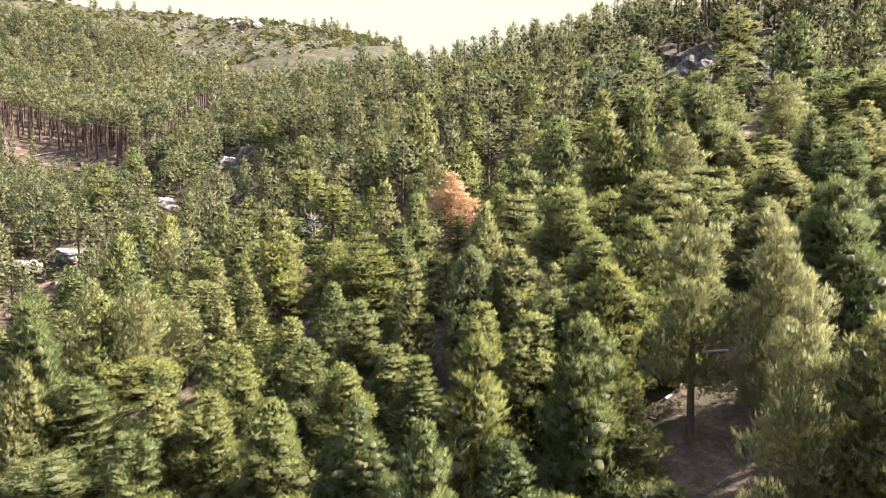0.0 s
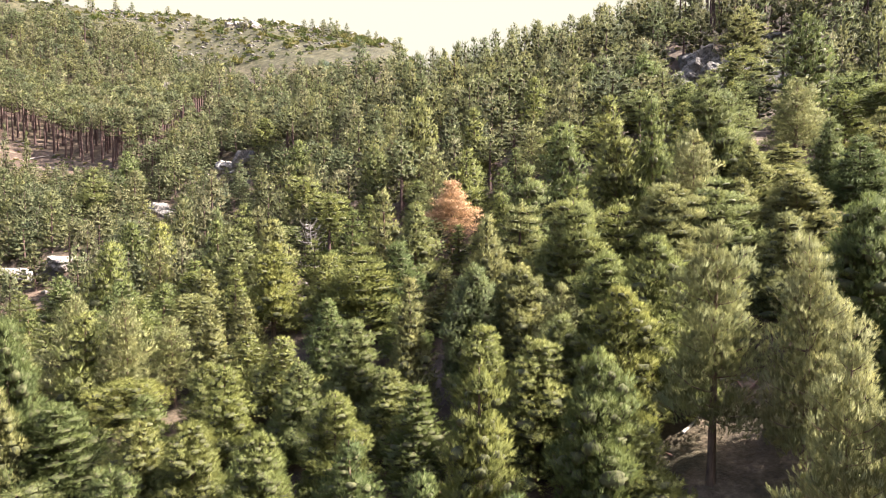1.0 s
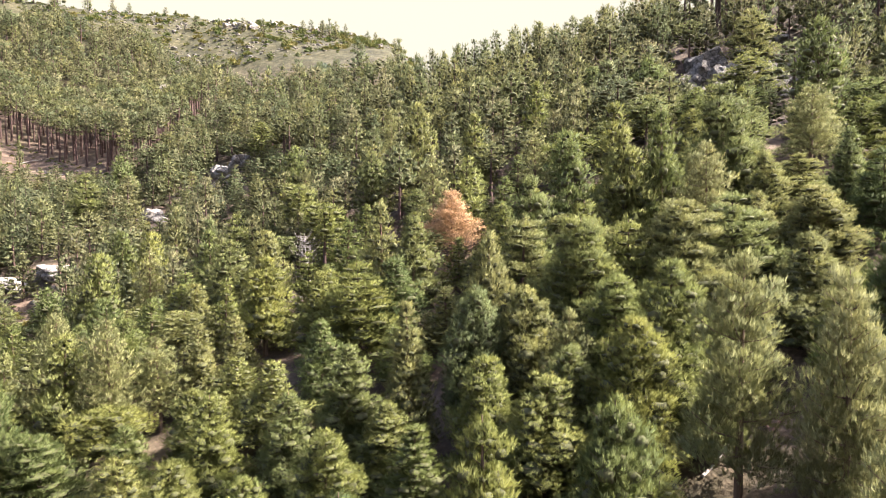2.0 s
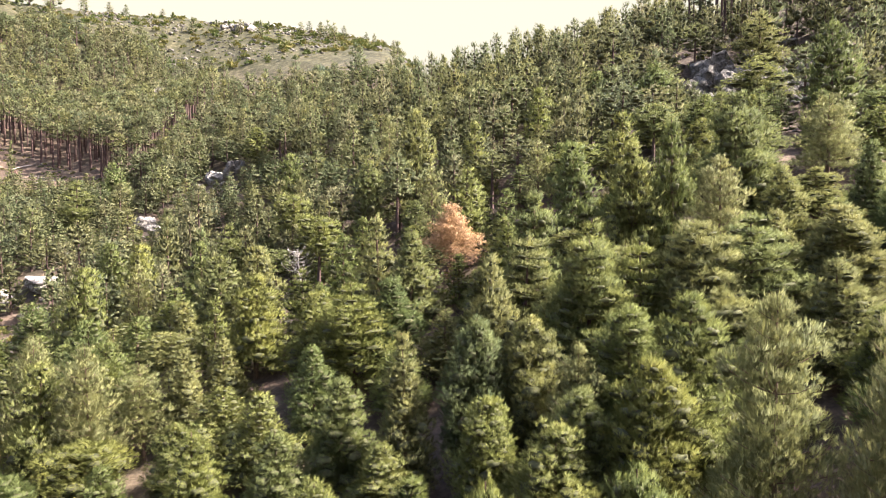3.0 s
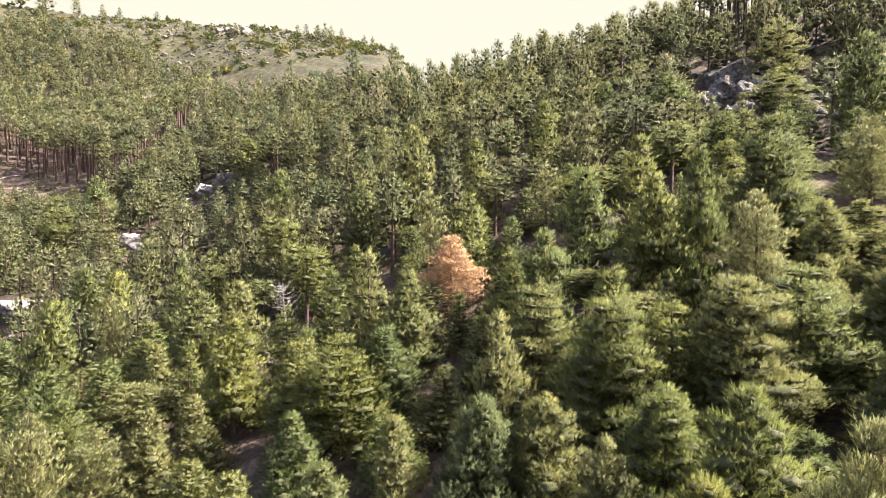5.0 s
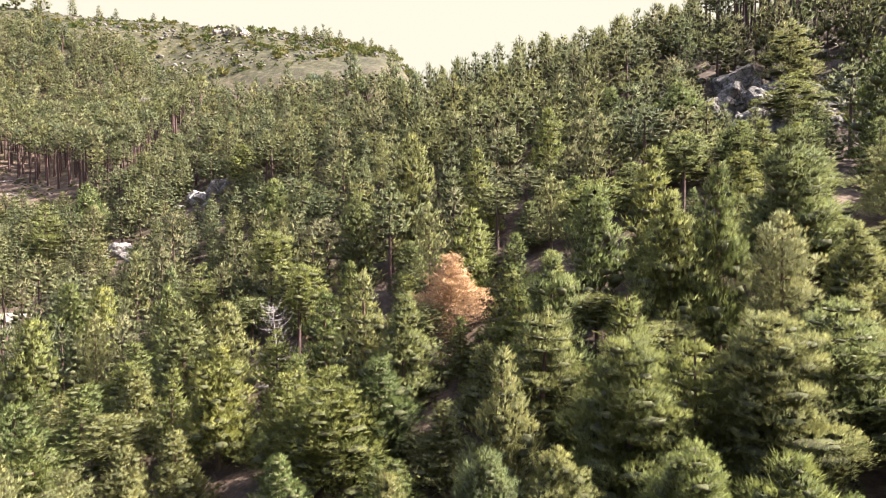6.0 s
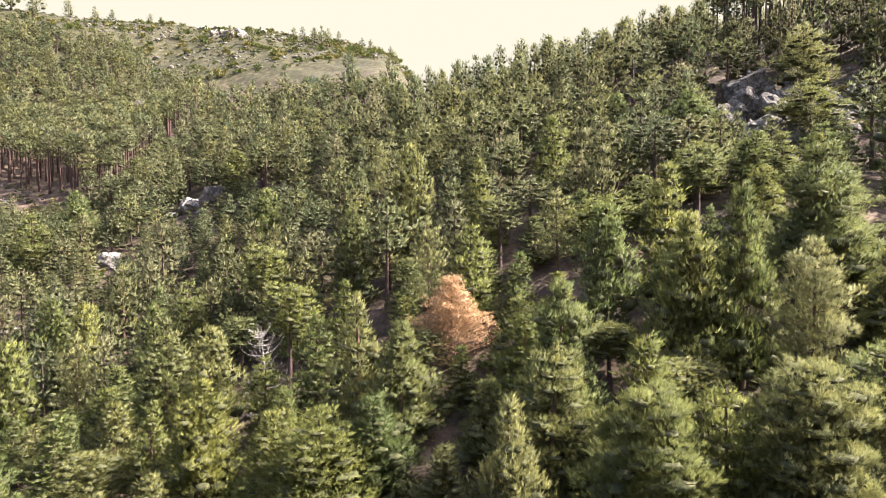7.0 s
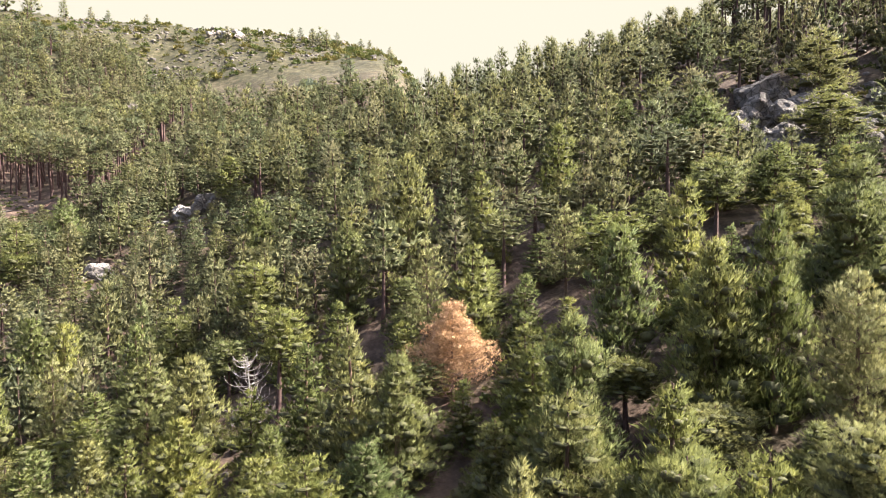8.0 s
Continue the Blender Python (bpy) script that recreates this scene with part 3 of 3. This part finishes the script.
# smaller ones along the crest
for x, y, top, r in ((-214, 342, 20, 6.0), (-204, 346, 15, 5.0), (-228, 338, 19, 6.5), (-238, 344, 17, 6.0), (-222, 330, 15, 5.5), (-234, 326, 14, 5.0), (-190, 350, 10, 3.4), (-178, 352, 8, 3.2), (-168, 350, 7, 2.8),
                     (-150, 352, 6, 2.6), (-200, 336, 10, 3.4), (-62, 333, 6, 2.6), (-66, 330, 6, 2.4), (-56, 332, 5, 2.2), (-70, 326, 6, 2.6), (-40, 345, 4, 2.0),
                     (-36, 350, 5, 2.0), (-55, 316, 9.5, 3.2), (-51.5, 313, 8.5, 2.8), (-58.5, 317, 8, 2.8), (-26, 348, 6, 2.4), (-48, 322, 7, 2.5), (-84, 306, 8, 2.8), (-96, 312, 7, 2.6), (-120, 318, 8, 2.8)):
    k = 6 + int(rng.integers(3))
    f = FORMS[FAR_KINDS[k - 6]]
    far_trees.append((x, y, float(land(x, y)), r / f["radius"], top / f["height"], rng.uniform(0, 6.28), k, rng.uniform()))
wood_of("far_woods", "dense green pine wood covering the upper valley slopes", far_trees, needles_far_hazed)

# the dead orange pine
(wv, wf), (lv, lf, ln, _) = pine_arrays(91, height=11.4, radius=3.5, bare=0.10, profile="round", lift=0.45, limbs="all", ragged=0.22,
                                     spacing=0.5, per=6, gap=0.2, blades=5, length=0.25, width=0.015, heart=0, cover=0.9, flat=0.16, splay=0.8)
lv, ln, lf = lv[lf.ravel()], ln[lf.ravel()], None
keep = np.repeat(lv.reshape(-1, 3, 3)[:, :, 2].mean(1) > 5.2 + np.random.default_rng(4).normal(0, 1.1, len(lv) // 3), 3)
orange = tagged(new("dead_pine_tree"), "dead standing pine with rusty orange dry needles", "tree")
part("trunk", mesh_from("dead_trunk", wv, wf, bark_brown, True), orange)
part("crown", mesh_from("dead_crown", lv[keep], np.arange(int(keep.sum())).reshape(-1, 3), needles_dead, normals=ln[keep]), orange, "rusty orange dry needles")
orange.matrix_basis = pose(1.0, 73.0, float(land(1.0, 73.0)), 0, 0, 40) @ Matrix.Diagonal((1.0, 1.0, (25.3 - float(land(1.0, 73.0))) / 11.4, 1.0))

# the bare bleached pine
def snag_paths(seed, height, reach):
    """A bare stem with crooked limbs that droop and turn up at the ends, each with a few twigs."""
    rng = np.random.default_rng(seed)
    z = np.linspace(-0.6, height, 9)
    stem = np.stack([0.16 * np.sin(z * 0.6), 0.12 * np.sin(z * 0.45 + 1), z], -1)
    paths = [(stem, 0.10 * (1 - np.clip(z, 0, None) / height) ** 0.8 + 0.012)]
    for i in range(74):
        h = height * rng.uniform(0.16, 0.98)
        a, u = rng.uniform(0, 6.28), h / height
        ln = reach * (1.15 - u) ** 0.6 * rng.uniform(0.35, 1.15)
        t = np.linspace(0, 1, 6)
        turn = a + rng.normal(0, 0.5) * t
        base = np.array([np.interp(h, z, stem[:, k]) for k in range(3)])
        limb = base + np.stack([np.cos(turn) * ln * t, np.sin(turn) * ln * t, ln * (-0.35 * t * (1.2 - u) + rng.uniform(0.3, 0.9) * t ** 2.6)], -1)
        paths.append((limb, 0.032 * (1 - 0.85 * t) * (0.6 + 0.5 * ln / reach)))
        for j in range(3):
            k = int(rng.integers(2, 6))
            way = rng.normal(0, 0.4, 3) + [0.5 * math.cos(a), 0.5 * math.sin(a), 0.7]
            way *= ln * rng.uniform(0.15, 0.35)
            paths.append((np.stack([limb[k], limb[k] + way * 0.5, limb[k] + way + [0, 0, 0.1 * ln]]), np.array([0.012, 0.009, 0.004])))
    return paths


wv, wf = tubes(snag_paths(57, 20.4 - float(land(-15.1, 75.2)), 3.0))
snag = tagged(new("dead_snag_tree"), "bare bleached grey dead pine with upturned twigs", "tree")
part("trunk", mesh_from("snag_trunk", wv, wf, bark_dead, True), snag)
snag.matrix_basis = pose(-15.1, 75.2, float(land(-15.1, 75.2)), 0, 0, 10)

# the grey leafless tree on the upper slope
(wv, wf), (lv, lf, _, _) = pine_arrays(63, height=12.5, radius=4.2, bare=0.2, profile="round", lift=0.8, limbs="all", spacing=0.6, per=6,
                                    gap=0.6, blades=4, length=0.9, width=0.022, heart=0)
bare_tree = tagged(new("leafless_tree"), "leafless grey-violet tree with a fine twiggy crown", "tree")
part("trunk", mesh_from("leafless_trunk", wv, wf, bark_dead, True), bare_tree)
part("crown", mesh_from("leafless_crown", lv, lf, twig_grey), bare_tree, "fine grey-violet twigs")
bare_tree.matrix_basis = pose(-92.4, 217, float(land(-92.4, 217)))


# rocks
def boulder_mesh(seed, sx, sy, sz, mat, level=3):
    """A weathered granite block: a lump cut by flat joint faces, roughened."""
    rng = np.random.default_rng(seed)
    bm = bmesh.new()
    bmesh.ops.create_icosphere(bm, subdivisions=level, radius=1.0)
    cuts = [(Vector(rng.normal(0, 1, 3)).normalized(), rng.uniform(0.5, 0.85)) for _ in range(14)]
    for v in bm.verts:
        p = v.co.copy()
        for n, d in cuts:
            over = p.dot(n) - d
            if over > 0:
                p -= n * over * 0.92
        p += p.normalized() * (0.16 * noise.noise(p * 2.3 + Vector((seed, 0, 0))) + 0.08 * noise.noise(p * 6.0 + Vector((0, seed, 0))))
        v.co = Vector((p.x * sx, p.y * sy, p.z * sz))
    me = bpy.data.meshes.new("boulder")
    bm.to_mesh(me)
    bm.free()
    me.materials.append(mat)
    return me


# x, y, half width, half depth, half height
LEFT_ROCKS = [(-58.2, 133, 2.6, 2.0, 2.0), (-56.0, 130.6, 1.9, 1.5, 1.3), (-60.5, 131, 1.2, 1.0, 0.8), (-51.5, 151.0, 3.4, 2.4, 2.4), (-49.0, 149.0, 2.6, 2.0, 1.9),
              (-53.8, 148.5, 1.6, 1.3, 1.1), (-45.4, 148.5, 3.2, 2.4, 3.0), (-42.6, 147.0, 2.6, 2.0, 2.4), (-47.0, 145.5, 1.4, 1.1, 0.9), (-22.0, 102.5, 1.3, 1.0, 0.8),
              (-71.5, 127, 1.4, 1.1, 0.8), (-69.5, 129.5, 1.1, 0.9, 0.7), (-73.0, 131, 1.7, 1.2, 0.9), (-67.0, 124.5, 0.9, 0.8, 0.5), (-54.0, 127.5, 1.2, 0.9, 0.6)]
RIGHT_ROCKS = [(43.6, 109, 2.4, 1.9, 1.6), (46.8, 113.4, 3.2, 2.4, 3.0), (42.0, 106.2, 1.7, 1.3, 1.0), (49.4, 101.4, 2.6, 1.9, 1.5), (52.4, 103.6, 2.2, 1.7, 1.3),
               (50.2, 98.6, 1.4, 1.1, 0.8), (25.8, 77.4, 1.5, 1.1, 0.8), (27.6, 79.8, 1.2, 0.9, 0.6), (24.4, 79.4, 0.8, 0.7, 0.6), (57.4, 108.6, 2.6, 2.0, 1.8),
               (41.0, 113.0, 2.0, 1.6, 1.6), (20.2, 67.2, 1.2, 1.0, 0.8), (21.2, 66.0, 0.8, 0.7, 0.5), (39.6, 92.6, 1.3, 1.0, 0.8), (61.0, 122, 2.4, 1.8, 1.6),
               (40.6, 105.0, 2.2, 1.8, 2.2), (44.6, 108.0, 3.0, 2.4, 3.0), (48.4, 106.0, 2.6, 2.0, 2.2), (41.6, 110.4, 2.2, 1.8, 2.4), (50.8, 113.0, 3.0, 2.4, 3.2), (54.6, 104.6, 2.4, 2.0, 1.8),
               (43.2, 111.6, 3.6, 2.6, 3.4), (47.6, 109.6, 3.8, 2.8, 3.6), (45.4, 115.8, 4.2, 3.0, 4.2), (51.4, 108.4, 3.2, 2.6, 3.0), (39.6, 109.0, 2.6, 2.2, 2.8), (39.5, 101.0, 2.6, 2.1, 2.4), (41.8, 103.0, 3.0, 2.4, 3.0), (37.8, 98.0, 2.0, 1.6, 1.6), (43.8, 100.2, 2.4, 1.9, 2.0), (47.0, 118.0, 2.6, 2.0, 2.6), (56.0, 117.0, 2.8, 2.2, 2.8), (37.6, 98.6, 2.0, 1.6, 1.6)]
for i, (x, y, sx, sy, sz) in enumerate(LEFT_ROCKS + RIGHT_ROCKS):
    # left rocks 6 and 7 take the dark granite: tree shade given as colour
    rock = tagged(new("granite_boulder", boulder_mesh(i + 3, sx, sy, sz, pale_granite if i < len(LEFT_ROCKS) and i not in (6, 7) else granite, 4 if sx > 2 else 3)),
                  "grey weathered granite boulder among the pines", "rock", "granite boulders")
    rock.matrix_basis = pose(x, y, float(land(x, y)) + 0.1 * sz, 0, 0, 37 * i)
for i, (x, y, sx, sy, sz) in enumerate([(-98, 318, 4.0, 3.0, 2.6), (-92, 320, 3.4, 2.6, 2.2), (-106, 321, 3.8, 2.8, 2.2), (-86, 330, 3.2, 2.4, 2.0), (-66, 337, 3.6, 2.6, 2.2), (-60, 339, 3.0, 2.2, 1.8), (-104, 326, 3.0, 2.2, 1.8), (-100, 324, 2.4, 2.0, 1.6), (-97, 328, 2.8, 2.0, 1.8), (-101, 330, 2.2, 1.8, 1.4), (-93, 325, 1.8, 1.5, 1.2),
                                      (-108, 329, 2.0, 1.6, 1.2), (-76, 338, 2.6, 2.0, 1.6), (-72, 336, 2.0, 1.6, 1.2), (-118, 341, 3.0, 2.0, 1.6), (-112, 342, 2.2, 1.8, 1.4), (-48, 340, 2.4, 1.8, 1.4)]):
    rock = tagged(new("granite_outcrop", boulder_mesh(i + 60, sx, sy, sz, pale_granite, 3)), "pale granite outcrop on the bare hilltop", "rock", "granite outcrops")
    rock.matrix_basis = pose(x, y, float(land(x, y)) + 0.2 * sz, 0, 0, 53 * i)
for x, y, seed, a in ((-64.5, 110.5, 77, 20), (-72, 108.5, 78, 75)):
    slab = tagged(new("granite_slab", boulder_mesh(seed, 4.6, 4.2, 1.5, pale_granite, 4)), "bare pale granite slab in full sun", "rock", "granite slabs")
    slab.matrix_basis = pose(x, y, float(land(x, y)) + 0.6, 8, 0, a)


# fallen logs
def log_mesh(seed, length, radius, mat):
    rng = np.random.default_rng(seed)
    t = np.linspace(0, 1, 6)
    pts = np.stack([t * length, 0.08 * length * rng.normal() * t * (1 - t), 0.02 * length * np.sin(t * 5 + seed)], -1)
    paths = [(pts, radius * (1 - 0.6 * t))]
    for j in range(5):
        a = rng.uniform(0.25, 0.9)
        base = np.array([a * length, 0, 0])
        way = np.array([rng.uniform(0.1, 0.5), rng.normal(0, 0.6), rng.uniform(0.1, 0.7)]) * length * 0.16
        paths.append((np.stack([base, base + way * 0.5, base + way]), np.array([0.25, 0.18, 0.06]) * radius))
    v, f = tubes(paths, 6)
    return mesh_from("log", v, f, mat, True)


LOGS = [(-99, 170, 7.0, 0.20, 30), (-103, 174, 8.0, 0.22, 155), (-95, 173, 6.0, 0.18, 80), (-107, 172, 7.0, 0.20, 10), (-112, 176, 8.0, 0.2, 130),
        (-118, 181, 7.0, 0.2, 55), (-92, 168, 5.0, 0.15, 20), (-37.2, 91.4, 4.5, 0.13, 15), (-39.4, 93.0, 3.5, 0.12, 70), (13.0, 36.4, 3.6, 0.10, 40),
        (12.0, 35.0, 2.8, 0.08, 120), (-16.4, 80.2, 4.0, 0.12, 95), (16.6, 37.6, 4.2, 0.12, 35), (18.0, 39.4, 3.6, 0.10, 150), (17.2, 38.2, 3.0, 0.09, 80)]
for i, (x, y, ln, r, a) in enumerate(LOGS):
    ob = tagged(new("fallen_log", log_mesh(i, ln, r, bark_dead if i % 2 else bark_brown)), "fallen dry pine log lying on needle litter", "log", "fallen logs")
    ca, sa = math.cos(radians(a)), math.sin(radians(a))
    z0, z1 = float(land(x, y)), float(land(x + ca * ln, y + sa * ln))
    ob.matrix_basis = pose(x, y, z0 + r * 0.6, 0, -math.degrees(math.atan2(z1 - z0, ln)), a)


# bushes
def bush_arrays(seed, radius=1.0, shoots=60, reach=0.4, blades=8, length=0.3, width=0.06):
    """A dome of leafy shoots."""
    rng = np.random.default_rng(seed)
    v = rng.normal(0, 1, (shoots, 3))
    v[:, 2] = np.abs(v[:, 2])
    v /= np.linalg.norm(v, axis=1, keepdims=True)
    lump = 0.75 + 0.25 * np.sin(v[:, 0] * 4 + seed) * np.sin(v[:, 1] * 5 + seed)
    q = v * radius * (rng.uniform(0.35, 0.85, (shoots, 1))) * lump[:, None] * [1, 1, 0.8]
    ax = v + [0, 0, 0.5] + rng.normal(0, 0.25, (shoots, 3))
    ax /= np.linalg.norm(ax, axis=1, keepdims=True)
    return sprays(rng, q, ax, np.full(shoots, reach), v, blades, length, width)


# scrub and stones on the open hill, past counting
rng = np.random.default_rng(21)
BUSH = [bush_arrays(i, shoots=22, blades=5, reach=0.35, length=0.35, width=0.13)[:2] for i in range(4)]
STONE = []
for i in range(5):
    me = boulder_mesh(200 + i, 1, 1, 0.7, granite, 1)
    co = np.empty(len(me.vertices) * 3)
    me.vertices.foreach_get("co", co)
    fc = np.empty(len(me.polygons) * 3, np.int32)
    me.polygons.foreach_get("vertices", fc)
    STONE.append((co.reshape(-1, 3), fc.reshape(-1, 3)))
    bpy.data.meshes.remove(me)


def strew(spots_of, shapes):
    lv, lf, tone, n = [], [], [], 0
    for x, y, size in spots_of:
        v, f = shapes[int(rng.integers(len(shapes)))]
        a = rng.uniform(0, 6.28)
        turn = np.array([[math.cos(a), -math.sin(a), 0], [math.sin(a), math.cos(a), 0], [0, 0, 1]])
        lv.append((v * size * rng.uniform(0.8, 1.25, 3)) @ turn.T + [x, y, float(land(x, y)) + 0.05 * size])
        lf.append(f + n)
        tone.append(np.full(len(v), rng.uniform()))
        n += len(v)
    return np.concatenate(lv), np.concatenate(lf), np.concatenate(tone).astype(np.float32)


open_hill, open_stone = [], []
while len(open_hill) < 1300:
    y = rng.uniform(265, 358)
    x = rng.uniform(-0.66, -0.02) * y
    if float(land(x, y)) > 62 + 34 * float(smooth(-60, -165, x)):
        open_hill.append((x, y, rng.uniform(0.5, 1.3) if rng.uniform() < 0.8 else rng.uniform(1.4, 2.6)))
while len(open_stone) < 1500:
    y = rng.uniform(270, 358)
    x = rng.uniform(-0.62, -0.02) * y
    if float(land(x, y)) > 64 and noise.noise(Vector((x * 0.045, y * 0.03, 3.0))) > -0.02 and (abs(y - 330) < 18 or rng.uniform() < 0.5):
        open_stone.append((x, y, rng.uniform(0.25, 0.7) if rng.uniform() < 0.8 else rng.uniform(0.7, 1.7)))
v, f, tone = strew(open_hill, BUSH)
me = mesh_from("hill_scrub", v, f, scrub_green)
me.attributes.new("tone", "FLOAT", "POINT").data.foreach_set("value", tone)
tagged(new("hill_scrub", me), "low green and straw-coloured scrub scattered on the bare hill", "shrubs", kind="stuff")
v, f, tone = strew(open_stone, STONE)
tagged(new("hill_stones", mesh_from("hill_stones", v, f, granite)), "pale grey granite stones strewn over the bare hill", "rocks", kind="stuff")

# stones and low growth in the glades of the wood
glade_stone, glade_scrub = [], []
for a, b, r in GLADES:
    if b < 60:
        continue
    for i in range(int(5 * r)):
        d, w = r * 1.25 * math.sqrt(rng.uniform()), rng.uniform(0, 6.28)
        glade_stone.append((a + d * math.cos(w), b + d * math.sin(w), 0.12 + 0.7 * rng.uniform() ** 2.5))
    for i in range(int(5 * r)):
        d, w = r * 1.2 * math.sqrt(rng.uniform()), rng.uniform(0, 6.28)
        glade_scrub.append((a + d * math.cos(w), b + d * math.sin(w), rng.uniform(0.25, 0.7)))
for i in range(160):
    x, y = rng.uniform(36, 66), rng.uniform(88, 126)
    glade_stone.append((x, y, 0.25 + 1.3 * rng.uniform() ** 2))
    glade_scrub.append((x + rng.normal(0, 1), y + rng.normal(0, 1), rng.uniform(0.3, 1.0)))
v, f, tone = strew(glade_scrub, BUSH)
me = mesh_from("glade_scrub", v, f, scrub_green)
me.attributes.new("tone", "FLOAT", "POINT").data.foreach_set("value", tone)
tagged(new("glade_scrub", me), "low green and straw-coloured growth in the forest glades", "shrubs", kind="stuff")
v, f, tone = strew(glade_stone, STONE)
tagged(new("glade_stones", mesh_from("glade_stones", v, f, granite)), "grey granite stones strewn over needle litter", "rocks", kind="stuff")

# the grey-green round tree on the hill
v, f, _ = bush_arrays(5, 4.6, 420, 0.9, 8, 0.6, 0.09)
grey_tree = tagged(new("grey_leaved_tree"), "round grey-green broadleaf tree on the open hillside", "tree")
part("crown", mesh_from("grey_crown", v + [0, 0, 1.6], f, leaves_grey), grey_tree)
wv, wf = tubes([(np.array([[0, 0, -0.6], [0.1, 0, 1.2], [0, 0.1, 3.0]]), np.array([0.34, 0.26, 0.12]))], 6)
part("trunk", mesh_from("grey_trunk", wv, wf, bark, True), grey_tree)
grey_tree.matrix_basis = pose(-40.0, 221.0, float(land(-40.0, 221.0)))
